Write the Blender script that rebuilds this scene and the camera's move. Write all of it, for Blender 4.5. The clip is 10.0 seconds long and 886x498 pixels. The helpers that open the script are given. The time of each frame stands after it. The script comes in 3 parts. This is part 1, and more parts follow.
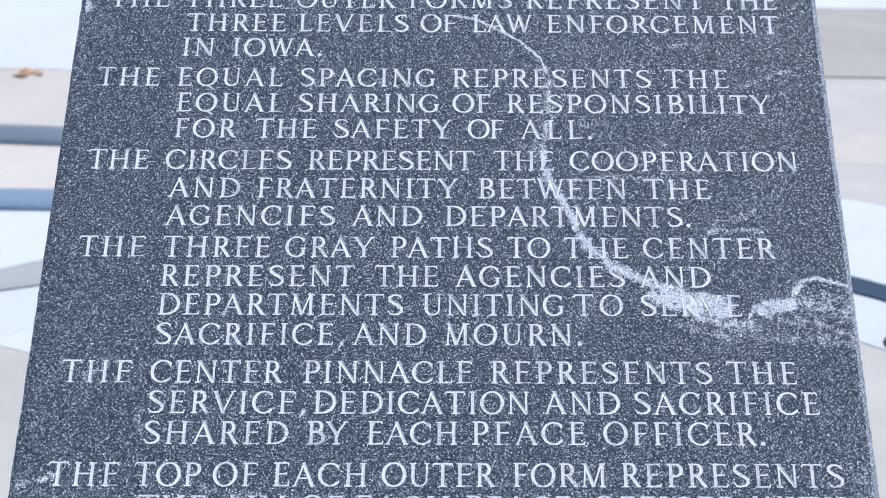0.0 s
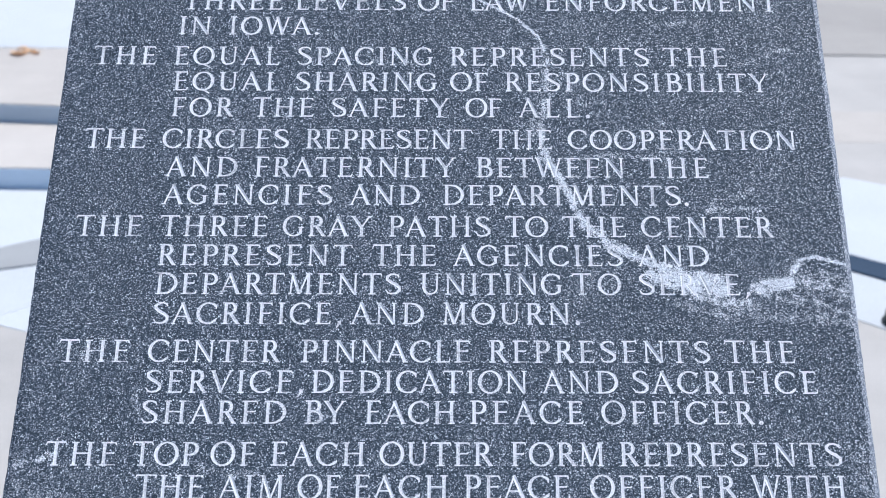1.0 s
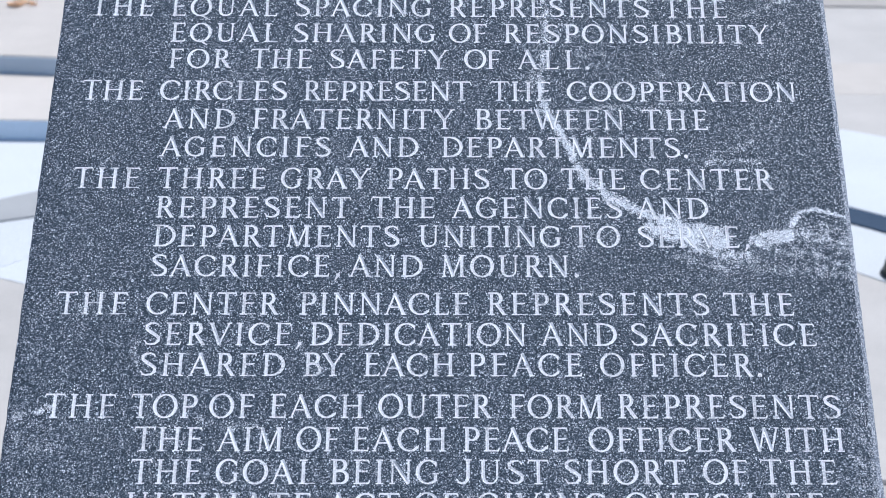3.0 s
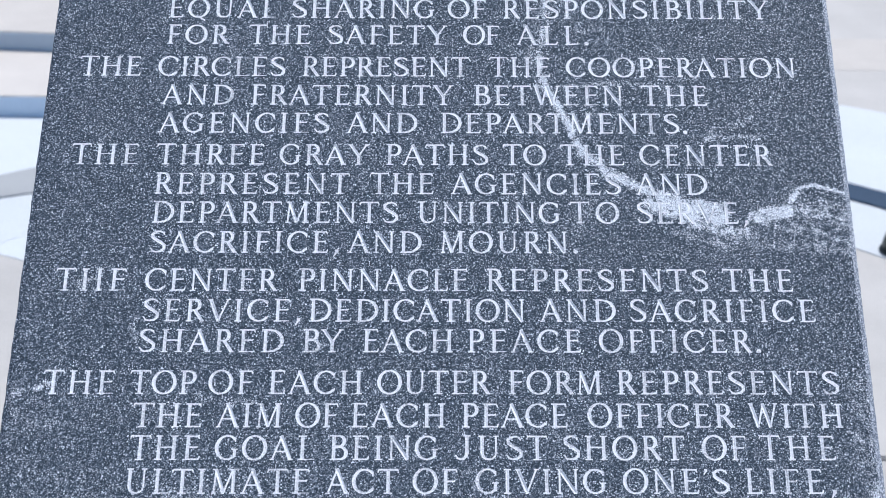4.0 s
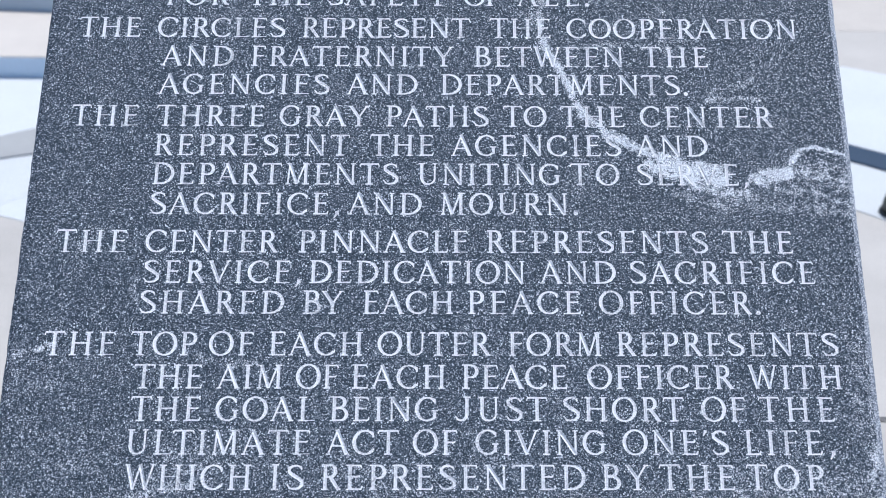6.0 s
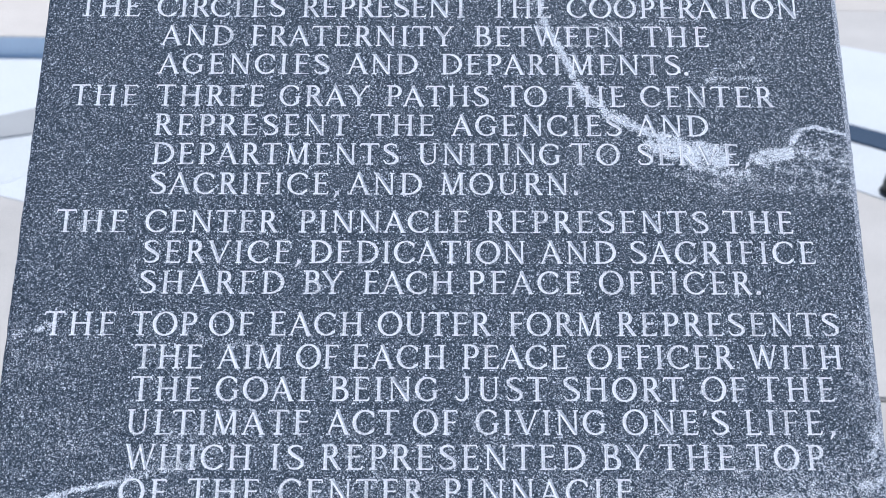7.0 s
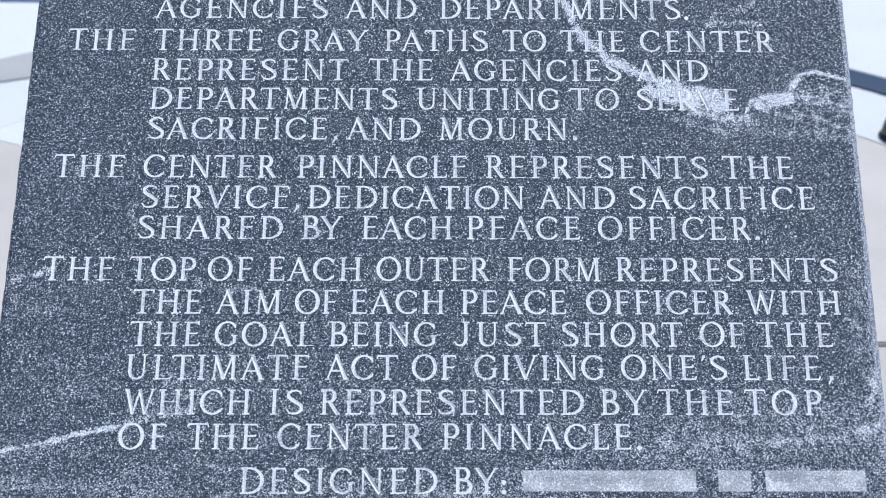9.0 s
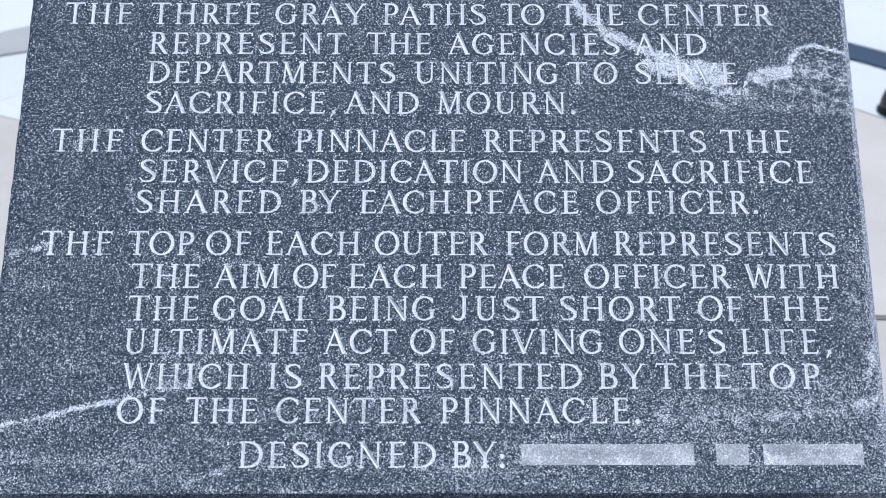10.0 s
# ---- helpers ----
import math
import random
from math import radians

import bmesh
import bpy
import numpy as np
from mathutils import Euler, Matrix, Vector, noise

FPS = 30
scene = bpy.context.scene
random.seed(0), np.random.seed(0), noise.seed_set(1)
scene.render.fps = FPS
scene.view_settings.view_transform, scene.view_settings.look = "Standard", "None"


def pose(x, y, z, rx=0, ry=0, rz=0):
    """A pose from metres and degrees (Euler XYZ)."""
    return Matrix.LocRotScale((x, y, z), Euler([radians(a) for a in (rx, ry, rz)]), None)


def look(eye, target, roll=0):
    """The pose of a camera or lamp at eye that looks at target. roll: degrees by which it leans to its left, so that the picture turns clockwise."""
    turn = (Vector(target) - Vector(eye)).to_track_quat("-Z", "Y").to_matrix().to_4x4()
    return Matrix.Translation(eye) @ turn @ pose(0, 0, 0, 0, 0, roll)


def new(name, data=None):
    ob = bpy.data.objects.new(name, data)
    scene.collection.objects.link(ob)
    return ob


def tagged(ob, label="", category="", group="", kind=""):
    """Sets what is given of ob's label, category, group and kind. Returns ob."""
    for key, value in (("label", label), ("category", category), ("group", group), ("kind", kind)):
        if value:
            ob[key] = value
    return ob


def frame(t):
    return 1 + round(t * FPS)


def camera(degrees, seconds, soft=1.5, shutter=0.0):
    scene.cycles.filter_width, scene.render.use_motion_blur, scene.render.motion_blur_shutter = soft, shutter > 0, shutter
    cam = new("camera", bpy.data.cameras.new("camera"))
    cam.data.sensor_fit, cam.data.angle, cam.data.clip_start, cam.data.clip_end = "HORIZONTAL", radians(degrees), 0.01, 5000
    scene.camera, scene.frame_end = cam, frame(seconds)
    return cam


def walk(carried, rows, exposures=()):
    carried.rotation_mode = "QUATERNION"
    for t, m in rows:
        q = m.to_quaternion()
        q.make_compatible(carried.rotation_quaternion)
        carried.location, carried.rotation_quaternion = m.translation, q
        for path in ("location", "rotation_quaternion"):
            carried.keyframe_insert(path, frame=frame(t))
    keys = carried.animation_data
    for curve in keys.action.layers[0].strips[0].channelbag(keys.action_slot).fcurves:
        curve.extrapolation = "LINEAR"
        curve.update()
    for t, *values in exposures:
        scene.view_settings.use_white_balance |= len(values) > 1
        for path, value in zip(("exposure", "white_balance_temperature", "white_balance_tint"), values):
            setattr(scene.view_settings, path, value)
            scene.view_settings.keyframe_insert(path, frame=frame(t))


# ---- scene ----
import functools

# ---------------------------------------------------------------- camera
cam = camera(28.15, 10.0, soft=0.9)
cam.data.dof.use_dof = True
cam.data.dof.focus_distance = 1.65
cam.data.dof.aperture_fstop = 12.0
ROWS = [
    (0.0, -0.0098, -1.5361, 1.5495, 70.017, -0.749, 0.062),
    (0.5, -0.0097, -1.5347, 1.5492, 69.679, -0.712, -0.016),
    (1.0, -0.0095, -1.5330, 1.5489, 69.322, -0.711, -0.019),
    (1.5, -0.0095, -1.5316, 1.5485, 68.919, -0.719, -0.004),
    (2.0, -0.0098, -1.5309, 1.5483, 68.552, -0.727, -0.057),
    (2.5, -0.0097, -1.5305, 1.5482, 68.163, -0.738, -0.052),
    (4.0, -0.0096, -1.5290, 1.5475, 66.998, -0.727, -0.102),
    (4.5, -0.0098, -1.5295, 1.5478, 66.645, -0.756, -0.089),
    (5.0, -0.0100, -1.5300, 1.5481, 66.362, -0.762, -0.062),
    (5.5, -0.0101, -1.5299, 1.5483, 66.049, -0.764, -0.096),
    (7.0, -0.0103, -1.5285, 1.5479, 65.087, -0.767, -0.099),
    (7.5, -0.0104, -1.5281, 1.5478, 64.698, -0.790, -0.051),
    (8.0, -0.0106, -1.5274, 1.5477, 64.269, -0.773, -0.121),
    (8.5, -0.0106, -1.5267, 1.5477, 63.789, -0.774, -0.146),
    (9.0, -0.0108, -1.5269, 1.5480, 63.283, -0.809, -0.142),
    (9.5, -0.0109, -1.5268, 1.5483, 62.843, -0.785, -0.222),
    (10.0, -0.0112, -1.5268, 1.5482, 62.438, -0.799, -0.228),
]
walk(cam, [(t, pose(x, y, z, a, b, c)) for t, x, y, z, a, b, c in ROWS], exposures=[(0.0, 0.08, 5900, 9), (10.0, 0.08, 5900, 9)])

# ---------------------------------------------------------------- light
SUN_ELEVATION, SUN_AZIMUTH = 64.0, 48.0      # degrees; azimuth from straight ahead towards the right
world = bpy.data.worlds.new("sky")
scene.world = world
world.use_nodes = True
wn = world.node_tree.nodes
sky = wn.new("ShaderNodeTexSky")
sky.sky_type = "NISHITA"
sky.sun_disc = False
sky.sun_elevation = radians(SUN_ELEVATION)
sky.sun_rotation = radians(SUN_AZIMUTH)
wn["Background"].inputs["Strength"].default_value = 0.12
world.node_tree.links.new(sky.outputs["Color"], wn["Background"].inputs["Color"])
sun_data = bpy.data.lights.new("sun", "SUN")
sun_data.energy, sun_data.angle, sun_data.color = 4.0, radians(0.5), (1.0, 0.96, 0.90)
sun = new("sun", sun_data)
se, sa = radians(SUN_ELEVATION), radians(SUN_AZIMUTH)
sun.matrix_world = look((8 * math.sin(sa) * math.cos(se), 8 * math.cos(sa) * math.cos(se), 8 * math.sin(se)), (0, 0, 0))


# ---------------------------------------------------------------- materials
class Nodes:
    """Short hand for node materials."""

    def __init__(self, name):
        self.mat = bpy.data.materials.new(name)
        self.mat.use_nodes = True
        self.tree = self.mat.node_tree
        self.bsdf = self.tree.nodes["Principled BSDF"]
        self.before = None

    def set(self, socket, value):
        if hasattr(value, "is_output"):
            self.tree.links.new(value, socket)
        else:
            socket.default_value = value

    def math(self, op, a, b=0.0, c=0.0, clamp=False):
        n = self.tree.nodes.new("ShaderNodeMath")
        n.operation, n.use_clamp = op, clamp
        for s, v in zip(n.inputs, (a, b, c)):
            self.set(s, v)
        return n.outputs[0]

    def vmath(self, op, a, b=(0, 0, 0), scale=None):
        n = self.tree.nodes.new("ShaderNodeVectorMath")
        n.operation = op
        self.set(n.inputs[0], a)
        self.set(n.inputs[1], b)
        if scale is not None:
            self.set(n.inputs[3], scale)
        return n.outputs["Value"] if op in ("LENGTH", "DOT_PRODUCT", "DISTANCE") else n.outputs["Vector"]

    def coords(self):
        return self.tree.nodes.new("ShaderNodeTexCoord").outputs["Object"]

    def noise(self, vec, scale, detail=2.0, rough=0.5, out="Fac", distortion=0.0):
        n = self.tree.nodes.new("ShaderNodeTexNoise")
        self.set(n.inputs["Vector"], vec)
        n.inputs["Scale"].default_value, n.inputs["Detail"].default_value = scale, detail
        n.inputs["Roughness"].default_value, n.inputs["Distortion"].default_value = rough, distortion
        return n.outputs[out]

    def voronoi(self, vec, scale, out="Color"):
        n = self.tree.nodes.new("ShaderNodeTexVoronoi")
        self.set(n.inputs["Vector"], vec)
        n.inputs["Scale"].default_value = scale
        return n.outputs[out]

    def ramp(self, fac, stops):
        n = self.tree.nodes.new("ShaderNodeValToRGB")
        self.set(n.inputs["Fac"], fac)
        el = n.color_ramp.elements
        while len(el) < len(stops):
            el.new(0.5)
        for e, (p, c) in zip(el, stops):
            e.position, e.color = p, (*c, 1)
        return n.outputs["Color"]

    def mix(self, fac, a, b, kind="MIX"):
        n = self.tree.nodes.new("ShaderNodeMix")
        n.data_type, n.blend_type = "RGBA", kind
        self.set(n.inputs[0], fac)
        for s, v in ((n.inputs[6], a), (n.inputs[7], b)):
            self.set(s, (*v, 1) if isinstance(v, tuple) and len(v) == 3 else v)
        return n.outputs[2]

    def split(self, col):
        n = self.tree.nodes.new("ShaderNodeSeparateColor")
        self.set(n.inputs[0], col)
        return n.outputs

    def bump(self, height, strength, distance):
        n = self.tree.nodes.new("ShaderNodeBump")
        self.set(n.inputs["Height"], height)
        n.inputs["Strength"].default_value, n.inputs["Distance"].default_value = strength, distance
        self.set(self.bsdf.inputs["Normal"], n.outputs[0])

    def done(self, color, rough, spec=0.5):
        self.set(self.bsdf.inputs["Base Color"], color)
        self.set(self.bsdf.inputs["Roughness"], rough)
        self.set(self.bsdf.inputs["Specular IOR Level"], spec)
        return self.mat


def speckle(m, vec):
    """Pale crystals of about a millimetre strewn evenly through a dark ground; gives the colour and three random numbers a crystal."""
    bent = m.vmath("ADD", vec, m.vmath("SCALE", m.noise(vec, 800.0, 2.0, 0.5, "Color"), scale=0.0019))
    cells = m.tree.nodes.new("ShaderNodeTexVoronoi")
    m.set(cells.inputs["Vector"], bent)
    cells.inputs["Scale"].default_value = 590.0
    grain = m.split(cells.outputs["Color"])
    fine = m.split(m.voronoi(bent, 1250.0))
    ground = m.ramp(fine[0], [(0.0, (0.022, 0.031, 0.042)), (0.60, (0.045, 0.061, 0.081)), (0.82, (0.072, 0.094, 0.122)), (1.0, (0.24, 0.265, 0.31))])
    reach = m.math("ADD", m.math("MULTIPLY", grain[1], 0.30), 0.25)
    inside = m.math("MULTIPLY", m.math("SUBTRACT", reach, cells.outputs["Distance"]), 5.5, clamp=True)
    pale = m.ramp(grain[0], [(0.0, (0.13, 0.15, 0.18)), (0.35, (0.30, 0.325, 0.375)), (0.75, (0.57, 0.605, 0.665)), (1.0, (0.82, 0.85, 0.90))])
    return m.mix(1.0, m.mix(inside, ground, pale), (1.075, 1.07, 1.08), "MULTIPLY"), fine


def vein(m, vec, path, width, wobble):
    """Nearness, 1 to 0, to a wandering line of quartz through the stone."""
    best = None
    for (ax, ay), (bx, by) in zip(path, path[1:]):
        dx, dy = bx - ax, by - ay
        # each stretch waits for the one before it, which keeps the shader's stack small
        here = vec if m.before is None else m.vmath("ADD", vec, m.vmath("SCALE", (0, 0, 1e-9), scale=m.before))
        rel = m.vmath("SUBTRACT", here, (ax, ay, 0))
        h = m.math("DIVIDE", m.vmath("DOT_PRODUCT", rel, (dx, dy, 0)), dx * dx + dy * dy, clamp=True)
        off = m.vmath("SUBTRACT", rel, m.vmath("SCALE", (dx, dy, 0), scale=h))
        d = m.vmath("LENGTH", off)
        best = d if best is None else m.math("MINIMUM", best, d)
        m.before = best
    near = m.math("SUBTRACT", 1.0, m.math("DIVIDE", best, width), clamp=True)
    return m.math("MULTIPLY", near, wobble, clamp=True)


def granite(name, carved=False, veined=False, edge_lit=0.0, wear=0.0):
    m = Nodes(name)
    obj = m.coords()
    flat = m.vmath("MULTIPLY", obj, (1, 1, 0))
    base, crystal = speckle(m, obj)
    pale = m.ramp(crystal[2], [(0.0, (0.26, 0.28, 0.33)), (0.45, (0.66, 0.69, 0.75)), (1.0, (0.92, 0.93, 0.96))])
    cloud = m.noise(obj, 11.0, 5.0, 0.65)
    mask = m.math("MULTIPLY", m.math("SUBTRACT", cloud, 0.48, clamp=True), 0.75, clamp=True)
    if edge_lit:
        mask = m.math("ADD", mask, edge_lit)
    dust = m.noise(m.vmath("ADD", obj, (3, 5, 1)), 1050.0, 2.0, 0.6)
    if veined:
        warp = m.vmath("SCALE", m.vmath("SUBTRACT", m.noise(flat, 48.0, 4.0, 0.7, "Color"), (0.5, 0.5, 0.5)), scale=0.017)
        p = m.vmath("MULTIPLY", m.vmath("ADD", flat, warp), (1, 1, 0))
        patch = m.math("MULTIPLY", m.math("SUBTRACT", m.noise(flat, 85.0, 4.0, 0.75), 0.34, clamp=True), 5.0)
        faint = m.math("MULTIPLY", patch, 0.38)
        slight = m.math("MULTIPLY", patch, 0.6)
        crust = m.math("MULTIPLY", patch, 1.7)
        heavy = m.math("MULTIPLY", patch, 2.6)
        solid = m.math("ADD", m.math("MULTIPLY", patch, 1.0), 0.7)
        jag = m.vmath("SCALE", m.vmath("SUBTRACT", m.noise(flat, 260.0, 3.0, 0.7, "Color"), (0.5, 0.5, 0.5)), scale=0.0075)
        q = m.vmath("MULTIPLY", m.vmath("ADD", m.vmath("ADD", flat, jag), m.vmath("SCALE", warp, scale=0.35)), (1, 1, 0))
        lines = [
            # the long vein from the head of the tablet to its middle
            vein(m, q, [(0.009, 0.322), (0.031, 0.316), (0.045, 0.307), (0.064, 0.296), (0.079, 0.283), (0.093, 0.268), (0.096, 0.256)], 0.0022, solid),
            vein(m, q, [(0.096, 0.258), (0.100, 0.248), (0.101, 0.234), (0.099, 0.217), (0.098, 0.196), (0.095, 0.175), (0.094, 0.155), (0.095, 0.126)], 0.0042, patch),
            vein(m, p, [(0.098, 0.252), (0.097, 0.200), (0.088, 0.160), (0.093, 0.126)], 0.013, faint),
            vein(m, q, [(0.095, 0.128), (0.103, 0.111), (0.109, 0.099), (0.117, 0.083), (0.123, 0.066), (0.131, 0.048)], 0.0060, crust),
            vein(m, p, [(0.125, 0.064), (0.131, 0.048), (0.141, 0.038), (0.154, 0.026), (0.168, 0.018)], 0.0080, patch),
            vein(m, q, [(0.150, 0.029), (0.168, 0.018), (0.184, 0.009), (0.200, 0.000)], 0.0075, crust),
            # the broad crust of quartz, its fringe and its tail
            vein(m, q, [(0.200, -0.006), (0.226, -0.014), (0.254, -0.021)], 0.0160, heavy),
            vein(m, p, [(0.228, -0.029), (0.254, -0.035), (0.285, -0.039)], 0.0085, patch),
            vein(m, q, [(0.291, -0.021), (0.304, -0.018), (0.321, -0.013)], 0.0100, heavy),
            vein(m, q, [(0.319, -0.014), (0.324, -0.002), (0.331, 0.008)], 0.0056, crust),
            vein(m, q, [(0.324, -0.002), (0.332, 0.010), (0.347, 0.014), (0.363, 0.009), (0.380, 0.003)], 0.0026, solid),
            vein(m, p, [(0.330, -0.012), (0.352, -0.014), (0.376, -0.026)], 0.018, slight),
            vein(m, q, [(0.295, -0.028), (0.328, -0.037), (0.347, -0.046), (0.376, -0.058)], 0.0042, slight),
            vein(m, q, [(0.322, -0.030), (0.349, -0.036), (0.377, -0.050)], 0.0050, slight),
            vein(m, p, [(0.216, -0.038), (0.264, -0.050), (0.316, -0.050), (0.375, -0.056)], 0.009, faint),
            # faint wisps
            vein(m, p, [(0.208, 0.285), (0.234, 0.287), (0.261, 0.290)], 0.006, faint),
            vein(m, p, [(0.288, 0.237), (0.323, 0.250), (0.359, 0.264)], 0.005, faint),
            vein(m, p, [(0.116, 0.120), (0.153, 0.125), (0.190, 0.124)], 0.005, faint),
            vein(m, p, [(0.190, 0.124), (0.245, 0.133)], 0.006, faint),
            vein(m, p, [(0.256, 0.070), (0.275, 0.076), (0.298, 0.092)], 0.007, faint),
            vein(m, p, [(0.250, 0.064), (0.300, 0.066)], 0.005, slight),
            vein(m, p, [(0.128, 0.188), (0.155, 0.189)], 0.006, faint),
            vein(m, p, [(-0.374, 0.375), (-0.377, 0.345), (-0.371, 0.326)], 0.008, patch),
            vein(m, p, [(-0.330, -0.098), (-0.312, -0.094)], 0.009, faint),
            vein(m, p, [(-0.274, -0.132), (-0.270, -0.152)], 0.007, faint),
            # the foot of the tablet
            vein(m, q, [(-0.380, -0.365), (-0.351, -0.359), (-0.328, -0.354), (-0.308, -0.348), (-0.291, -0.344), (-0.268, -0.338)], 0.0036, crust),
            vein(m, p, [(-0.268, -0.338), (-0.239, -0.328), (-0.205, -0.322)], 0.007, slight),
            vein(m, p, [(-0.244, -0.316), (-0.232, -0.296), (-0.194, -0.300)], 0.010, faint),
            vein(m, q, [(-0.380, -0.211), (-0.364, -0.203), (-0.352, -0.200), (-0.341, -0.196)], 0.0050, patch),
            vein(m, p, [(-0.375, -0.222), (-0.350, -0.236), (-0.336, -0.232)], 0.007, faint),
            vein(m, p, [(-0.212, -0.208), (-0.165, -0.212)], 0.008, faint),
            vein(m, p, [(-0.205, -0.411), (-0.172, -0.397)], 0.006, slight),
            vein(m, p, [(-0.124, -0.372), (-0.108, -0.366)], 0.009, faint),
            vein(m, p, [(0.225, -0.352), (0.262, -0.352), (0.319, -0.343), (0.382, -0.336)], 0.009, slight),
            vein(m, p, [(0.346, -0.337), (0.364, -0.335), (0.384, -0.334)], 0.011, patch),
            vein(m, p, [(0.376, -0.190), (0.378, -0.300), (0.378, -0.410)], 0.030, faint),
            vein(m, p, [(0.190, -0.352), (0.290, -0.340), (0.380, -0.330)], 0.050, faint),
            vein(m, p, [(0.248, -0.310), (0.275, -0.304)], 0.009, faint),
            vein(m, p, [(0.250, -0.374), (0.310, -0.376), (0.378, -0.372)], 0.010, faint),
            vein(m, p, [(0.368, -0.312), (0.373, -0.286)], 0.007, patch),
            vein(m, p, [(0.356, -0.236), (0.366, -0.242), (0.382, -0.250)], 0.008, slight),
        ]
        for v in lines:
            mask = m.math("MAXIMUM", mask, v)
        # rain splash and lime, drawn out sideways, on the lower third
        axis = m.tree.nodes.new("ShaderNodeSeparateXYZ")
        m.set(axis.inputs[0], obj)
        fall = m.math("MULTIPLY", m.math("SUBTRACT", -0.16, axis.outputs[1], clamp=True), 3.6, clamp=True)
        streak = m.math("MULTIPLY", m.math("SUBTRACT", m.noise(m.vmath("MULTIPLY", flat, (9, 34, 0)), 1.0, 6.0, 0.72), 0.40, clamp=True), 3.2, clamp=True)
        mask = m.math("MAXIMUM", mask, m.math("MULTIPLY", m.math("MULTIPLY", streak, fall), 0.54))
    # crystals whiten one by one, the more of them the stronger the stain
    grit = m.math("MULTIPLY", m.math("SUBTRACT", m.math("MULTIPLY", mask, 0.95), crystal[1]), 7.0, clamp=True)
    color = m.mix(grit, base, pale)
    # paler tone of a rough edge with the sun on it, mixed into the colour
    if edge_lit:
        color = m.mix(0.38, color, (0.27, 0.29, 0.345))
    rough = 0.5
    if carved:
        chips = m.math("ADD", m.math("MULTIPLY", m.noise(obj, 620.0, 3.0, 0.7), 0.62), m.math("MULTIPLY", m.noise(obj, 42.0, 2.0, 0.5), 0.38))
        worn = m.math("MULTIPLY", m.math("SUBTRACT", chips, 0.503 - wear), 7.0, clamp=True)
        frost = m.ramp(m.noise(obj, 640.0, 2.0), [(0.3, (0.70, 0.69, 0.725)), (0.6, (0.86, 0.86, 0.885))])
        color = m.mix(m.math("MULTIPLY", worn, 0.62), frost, base)
        rough = 0.85
    m.bump(dust, 0.2, 0.0005)
    return m.done(color, rough, 0.05)


def concrete(name, tone, warm=1.0, stain=0.35):
    m = Nodes(name)
    obj = m.coords()
    fine = m.noise(obj, 260.0, 3.0, 0.7)
    wide = m.noise(obj, 2.3, 5.0, 0.65)
    rnd = m.tree.nodes.new("ShaderNodeObjectInfo").outputs["Random"]
    v = m.math("ADD", m.math("MULTIPLY", fine, 0.5), m.math("ADD", m.math("MULTIPLY", wide, stain * 2), m.math("MULTIPLY", rnd, 0.12)))
    lo, hi = tone * 0.72, tone * 1.22
    color = m.ramp(v, [(0.25, (lo * warm, lo, lo / warm)), (0.95, (hi * warm, hi, hi / warm))])
    m.bump(m.math("ADD", fine, m.noise(obj, 40.0, 3.0)), 0.5, 0.002)
    return m.done(color, 0.88, 0.3)


GRANITE = granite("dark_granite", veined=True)
CARVED = granite("frosted_granite", carved=True)
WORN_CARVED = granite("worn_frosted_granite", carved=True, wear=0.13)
ROUGH_GRANITE = granite("rough_granite")
# for the right arris: rough finish, with sunlight put into its colour
LIT_ARRIS_GRANITE = granite("lit_arris_granite", edge_lit=0.42)
CONCRETE = concrete("grey_concrete", 0.45, 1.065)
PALE_CONCRETE = concrete("pale_concrete", 0.49, 1.095)
RING_CONCRETE = concrete("ring_concrete", 0.35, 0.995)
WALL_CONCRETE = concrete("apron_concrete", 0.35, 1.08)
WHITE_STONE = concrete("white_stone", 0.69, 0.97, 0.12)
NAVY_STONE = concrete("navy_stone", 0.060, 0.60)
# both riser colours hold the blue of shade under an open sky
SHADE_RISER = concrete("riser_sky_shade", 0.62, 0.86, 0.2)
PALE_SHADE_RISER = concrete("pale_riser_sky_shade", 0.78, 0.85, 0.2)
EARTH = concrete("joint_earth", 0.10, 1.10)


def plain(name, color, rough, metal=0.0):
    m = Nodes(name)
    obj = m.coords()
    n = m.noise(obj, 60.0, 4.0, 0.6)
    c = m.mix(n, tuple(k * 0.7 for k in color), tuple(min(1, k * 1.3) for k in color))
    m.bump(n, 0.3, 0.001)
    m.bsdf.inputs["Metallic"].default_value = metal
    return m.done(c, rough)


BLACK_METAL = plain("black_paint", (0.018, 0.022, 0.018), 0.45)
LENS_GLASS = plain("lens_glass", (0.05, 0.06, 0.06), 0.1)
DRY_LEAF = plain("dry_leaf", (0.99, 0.62, 0.42), 0.8)


# ---------------------------------------------------------------- helpers for parts
def part(name, bm, material, parent=None, label="", smooth=False):
    me = bpy.data.meshes.new(name)
    bm.to_mesh(me)
    bm.free()
    me.materials.append(material)
    if smooth:
        for p in me.polygons:
            p.use_smooth = True
    ob = new(name, me)
    ob.parent = parent
    if label:
        tagged(ob, label)
    return ob


